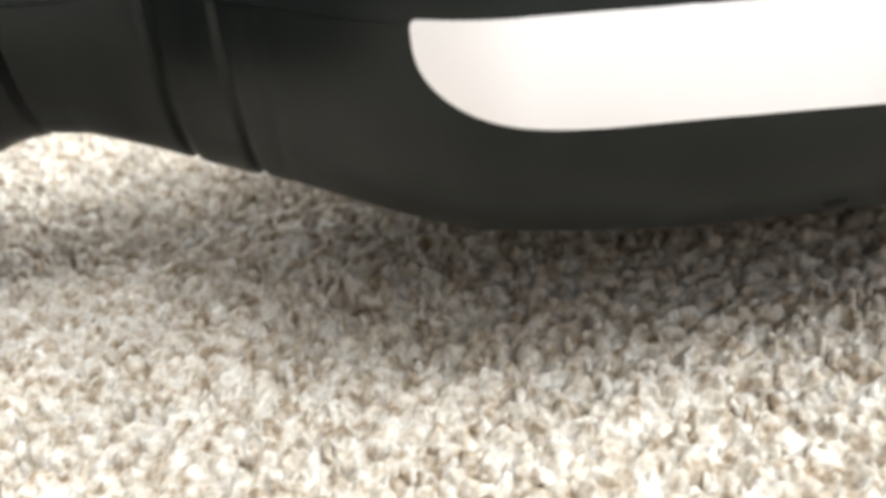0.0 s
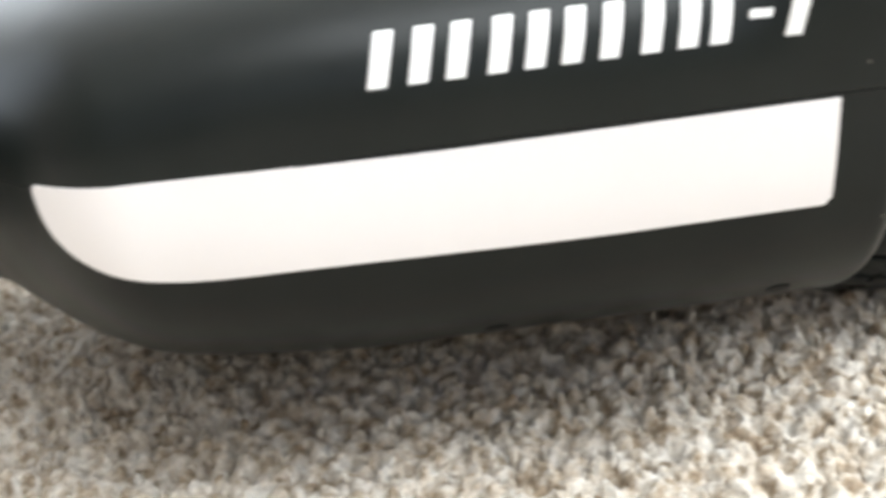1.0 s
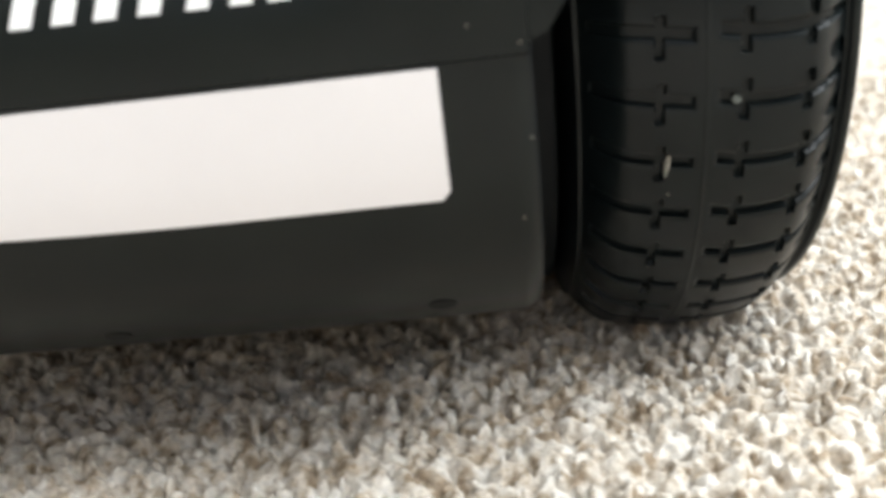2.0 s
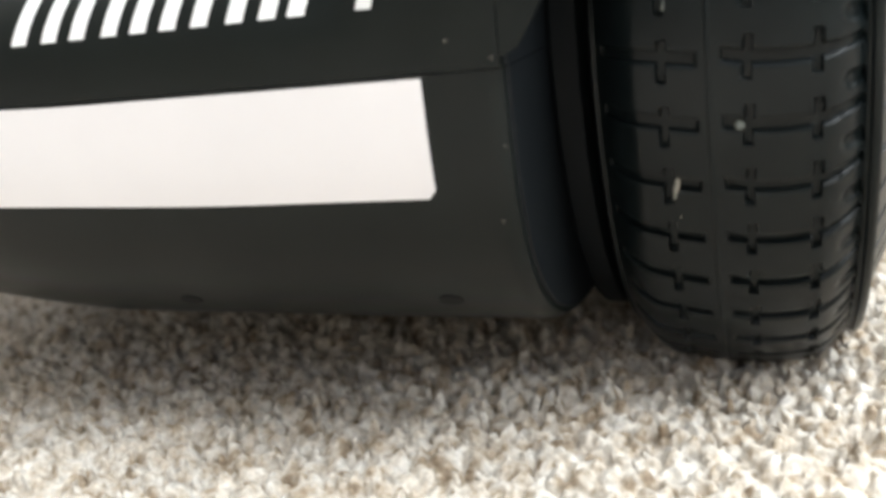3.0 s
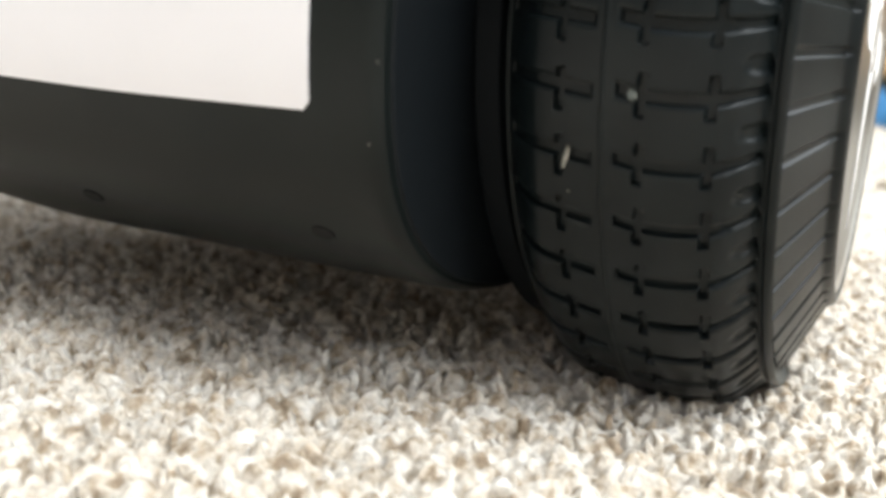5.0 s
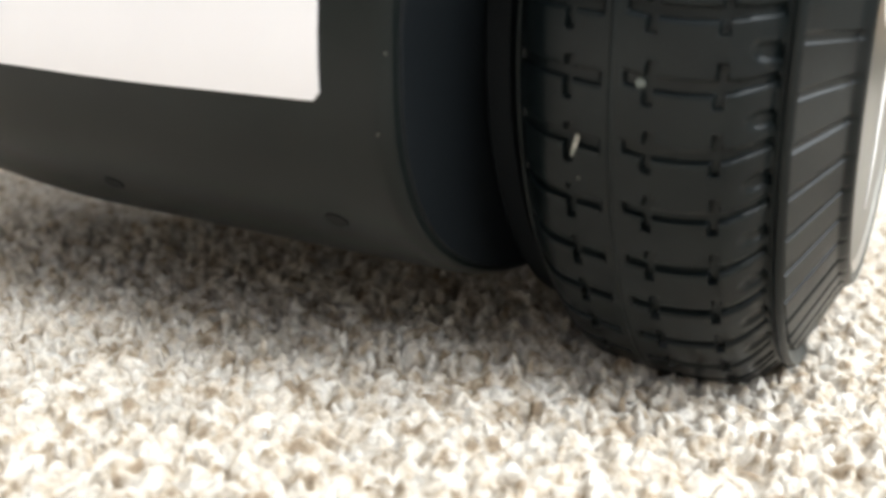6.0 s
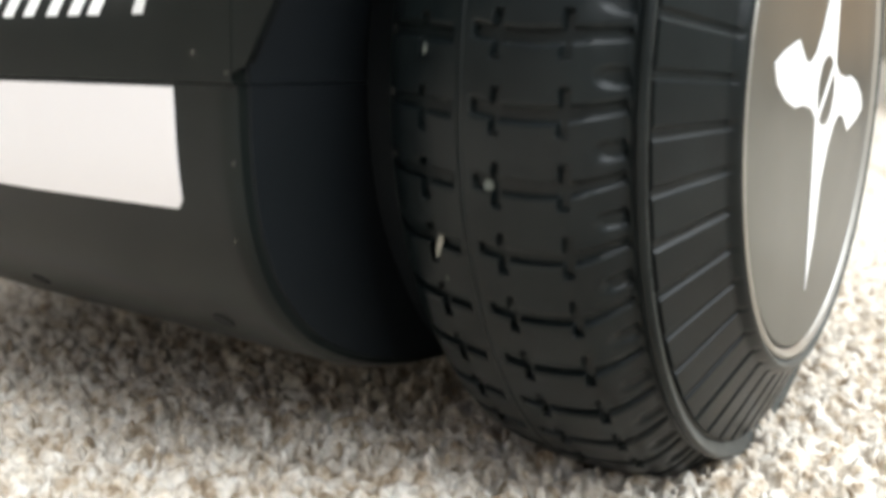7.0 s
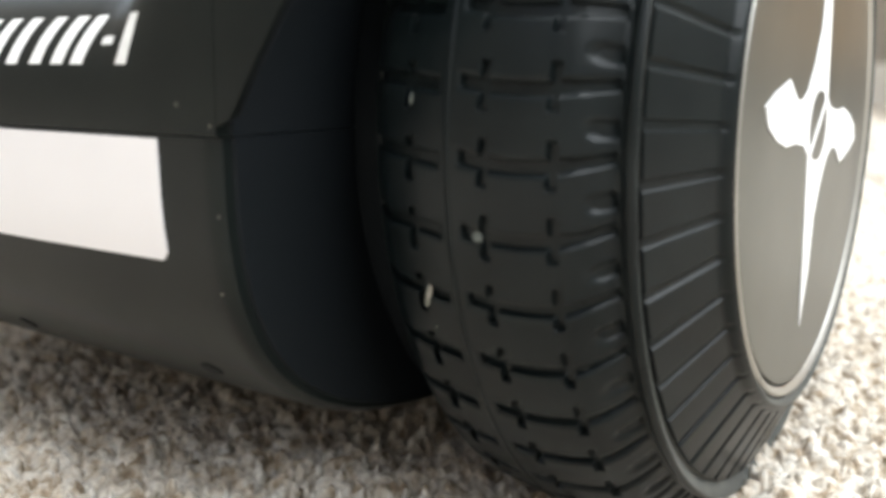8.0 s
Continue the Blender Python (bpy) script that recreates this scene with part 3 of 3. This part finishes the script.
def tufts(name, x0, x1, y0, y1, gap, radius, seed, sides, rings):
    rng = np.random.default_rng(seed)
    nx, ny = int((x1 - x0) / gap), int((y1 - y0) / gap)
    gx, gy = np.meshgrid(np.arange(nx), np.arange(ny), indexing="ij")
    cx = x0 + (gx + 0.5 * (gy % 2)) * gap + rng.uniform(-0.42, 0.42, gx.shape) * gap
    cy = y0 + gy * gap + rng.uniform(-0.42, 0.42, gx.shape) * gap
    cx, cy = cx.ravel(), cy.ravel()
    k = len(cx)
    wave = np.sin(cx * 61 + 2 * np.sin(cy * 47)) + np.sin(cy * 73 + 2 * np.sin(cx * 39))
    lean = np.arctan2(np.sin(cx * 83) + np.cos(cy * 67), np.cos(cx * 71 - cy * 59)) + rng.normal(0, 1.0, k)
    size = radius * rng.uniform(0.75, 1.25, k)
    tip = 0.0002 + 0.0005 * wave + rng.normal(0, 0.0011, k)
    bend = rng.uniform(0.2, 1.5, k) * radius
    last = len(rings)
    co = np.empty((k, sides * last + 1, 3))
    spin = rng.uniform(0, 2 * np.pi, k)
    base = GROUND - 0.001
    lay = lean + rng.normal(0, 0.6, k)
    for i, (t, r, b) in enumerate(rings):
        ox, oy = rng.normal(0, 0.25, (2, k)) * radius * (i > 0)
        for j in range(sides):
            a = spin + 2 * np.pi * (j + 0.35 * i) / sides
            rr = size * r * rng.uniform(0.9, 1.1, k) * (1 + 0.38 * np.cos(2 * (a - lay)))
            co[:, i * sides + j, 0] = cx + rr * np.cos(a) + ox + bend * b * np.cos(lean)
            co[:, i * sides + j, 1] = cy + rr * np.sin(a) + oy + bend * b * np.sin(lean)
            co[:, i * sides + j, 2] = base + (tip - base) * t + rng.uniform(-0.0004, 0.0004, k) * (i > 0)
    co[:, -1, 0] = cx + 1.05 * bend * np.cos(lean)
    co[:, -1, 1] = cy + 1.05 * bend * np.sin(lean)
    co[:, -1, 2] = tip
    tri = []
    for i in range(last - 1):
        for j in range(sides):
            a, b, c, d = i * sides + j, i * sides + (j + 1) % sides, (i + 1) * sides + (j + 1) % sides, (i + 1) * sides + j
            tri += [(a, b, c), (a, c, d)]
    tri += [((last - 1) * sides + j, (last - 1) * sides + (j + 1) % sides, last * sides) for j in range(sides)]
    faces = (np.array(tri)[None] + (np.arange(k) * (sides * last + 1))[:, None, None]).reshape(-1, 3)
    me = bpy.data.meshes.new(name)
    me.vertices.add(co.shape[0] * co.shape[1])
    me.vertices.foreach_set("co", co.ravel())
    me.loops.add(faces.size)
    me.loops.foreach_set("vertex_index", faces.ravel().astype(np.int32))
    me.polygons.add(len(faces))
    me.polygons.foreach_set("loop_start", np.arange(0, faces.size, 3, dtype=np.int32))
    me.polygons.foreach_set("use_smooth", np.ones(len(faces), dtype=bool))
    me.update(calc_edges=True)
    me.materials.append(YARN)
    return tagged(new(name, me), "cream, beige and taupe twisted carpet pile", "carpet", kind="stuff")


def hashed(ix, iy, salt):
    """Random numbers from 0 to 1 for whole-number cells."""
    h = (ix.astype(np.int64) * 374761393 + iy.astype(np.int64) * 668265263 + salt * 2246822519) & 0xFFFFFFFF
    h = ((h ^ (h >> 13)) * 1274126177) & 0xFFFFFFFF
    return ((h ^ (h >> 16)) & 0xFFFFFF) / 16777215.0


def waves(x, y, size, salt):
    """Smooth noise from -1 to 1 with bumps of that size."""
    u, v = x / size, y / size
    i, j = np.floor(u), np.floor(v)
    a, b = u - i, v - j
    a, b = a * a * (3 - 2 * a), b * b * (3 - 2 * b)
    n = (hashed(i, j, salt) * (1 - a) + hashed(i + 1, j, salt) * a) * (1 - b) + (hashed(i, j + 1, salt) * (1 - a) + hashed(i + 1, j + 1, salt) * a) * b
    return 2 * n - 1


def pile_height(x, y, cell):
    """The pile's surface: leaning yarn tufts of about the cell's size, merged softly."""
    k = cell / 0.003
    wx = x + 0.0011 * k * waves(x, y, 0.0031 * k, 11) + 0.0005 * k * waves(x, y, 0.0012 * k, 12)
    wy = y + 0.0011 * k * waves(x, y, 0.0031 * k, 13) + 0.0005 * k * waves(x, y, 0.0012 * k, 14)
    ci, cj = np.floor(wx / cell), np.floor(wy / cell)
    total = np.zeros_like(x)
    for di in (-1, 0, 1):
        for dj in (-1, 0, 1):
            i, j = ci + di, cj + dj
            px, py = (i + 0.1 + 0.8 * hashed(i, j, 1)) * cell, (j + 0.1 + 0.8 * hashed(i, j, 2)) * cell
            turn = hashed(i, j, 3) * np.pi
            dx, dy = wx - px, wy - py
            a, b = dx * np.cos(turn) + dy * np.sin(turn), -dx * np.sin(turn) + dy * np.cos(turn)
            top = 0.0026 * k * (hashed(i, j, 4) - 0.6)
            total += np.exp((top - (a * a * 0.38 + b * b * 0.95) / (0.0010 * k)) / (0.00042 * k))
    h = 0.00042 * k * np.log(total + 1e-9)
    h = np.maximum(h, -0.0042 * k)
    h += 0.0010 * waves(x, y, 0.017, 5) + 0.0006 * waves(x, y, 0.008, 6) + 0.00032 * k * waves(x, y, 0.0012 * k, 7) + 0.00010 * k * waves(x, y, 0.0006 * k, 8)
    return h + 0.0004


def pile(x0, x1, y0, y1, grid, cell, hole=None):
    nx, ny = int(round((x1 - x0) / grid)) + 1, int(round((y1 - y0) / grid)) + 1
    gx, gy = np.meshgrid(np.linspace(x0, x1, nx), np.linspace(y0, y1, ny), indexing="ij")
    gz = pile_height(gx, gy, cell)
    side = 0.0007 * cell / 0.003
    co = np.stack([gx + side * waves(gx, gy, 0.0016 * cell / 0.003, 21), gy + side * waves(gx, gy, 0.0016 * cell / 0.003, 22), gz], -1).reshape(-1, 3)
    i, j = np.meshgrid(np.arange(nx - 1), np.arange(ny - 1), indexing="ij")
    a = (i * ny + j).ravel()
    quads = np.stack([a, a + ny, a + ny + 1, a + 1], -1)
    if hole:
        mx, my = gx[:-1, :-1].ravel(), gy[:-1, :-1].ravel()
        quads = quads[~((mx > hole[0]) & (mx < hole[1]) & (my > hole[2]) & (my < hole[3]))]
    me = bpy.data.meshes.new("carpet_pile")
    me.vertices.add(len(co))
    me.vertices.foreach_set("co", co.ravel())
    me.loops.add(quads.size)
    me.loops.foreach_set("vertex_index", quads.ravel().astype(np.int32))
    me.polygons.add(len(quads))
    me.polygons.foreach_set("loop_start", np.arange(0, quads.size, 4, dtype=np.int32))
    me.polygons.foreach_set("use_smooth", np.ones(len(quads), dtype=bool))
    me.update(calc_edges=True)
    me.materials.append(YARN)
    return tagged(new("carpet_pile", me), "cream, beige and taupe twisted carpet pile", "carpet", kind="stuff")


pile(-0.37, 0.18, -0.175, 0.18, 0.00060, 0.0033)
pile(-0.62, 0.34, -0.30, 0.44, 0.0014, 0.0033, (-0.369, 0.1785, -0.174, 0.1785))
pile(-1.5, 1.0, -0.7, 2.08, 0.0060, 0.0180, (-0.612, 0.330, -0.292, 0.430))
tufts("carpet_pile", -0.36, 0.17, -0.17, 0.17, 0.0056, 0.0010, 1, 6, ROUND)

# far side of the room
cabinet = tagged(new("cabinet"), "light oak cabinet on a dark plinth by the wall", "cabinet")
cabinet.location = (0.25, 1.5, 0)
boxed("plinth", (-0.36, 0.0, GROUND, 0.5, 0.45, 0.078), KICK, cabinet, "dark grey recessed plinth", 0.002)
boxed("body", (-0.37, -0.015, 0.079, 0.51, 0.46, 0.80), WOOD, cabinet, bevel=0.003)
for i in range(2):
    door = boxed("door", (-0.365 + 0.44 * i, -0.035, 0.084, 0.067 + 0.44 * i, -0.016, 0.79), WOOD, cabinet, bevel=0.003)
    boxed("handle", (0.03 if i == 0 else 0.09, -0.05, 0.42, 0.042 if i == 0 else 0.102, -0.036, 0.54), KICK, door, "dark handle", 0.003)
bag = bmesh.new()
bmesh.ops.create_uvsphere(bag, u_segments=24, v_segments=14, radius=1)
for v in bag.verts:
    v.co = Vector((-0.022 + v.co.x * 0.04, 1.42 + v.co.y * 0.035, 0.022 + v.co.z * (0.034 + 0.012 * math.sin(3 * v.co.x + 2))))
tagged(part("cloth_bundle", bag, BLUE), "small blue cloth bundle on the carpet by the cabinet", "cloth")
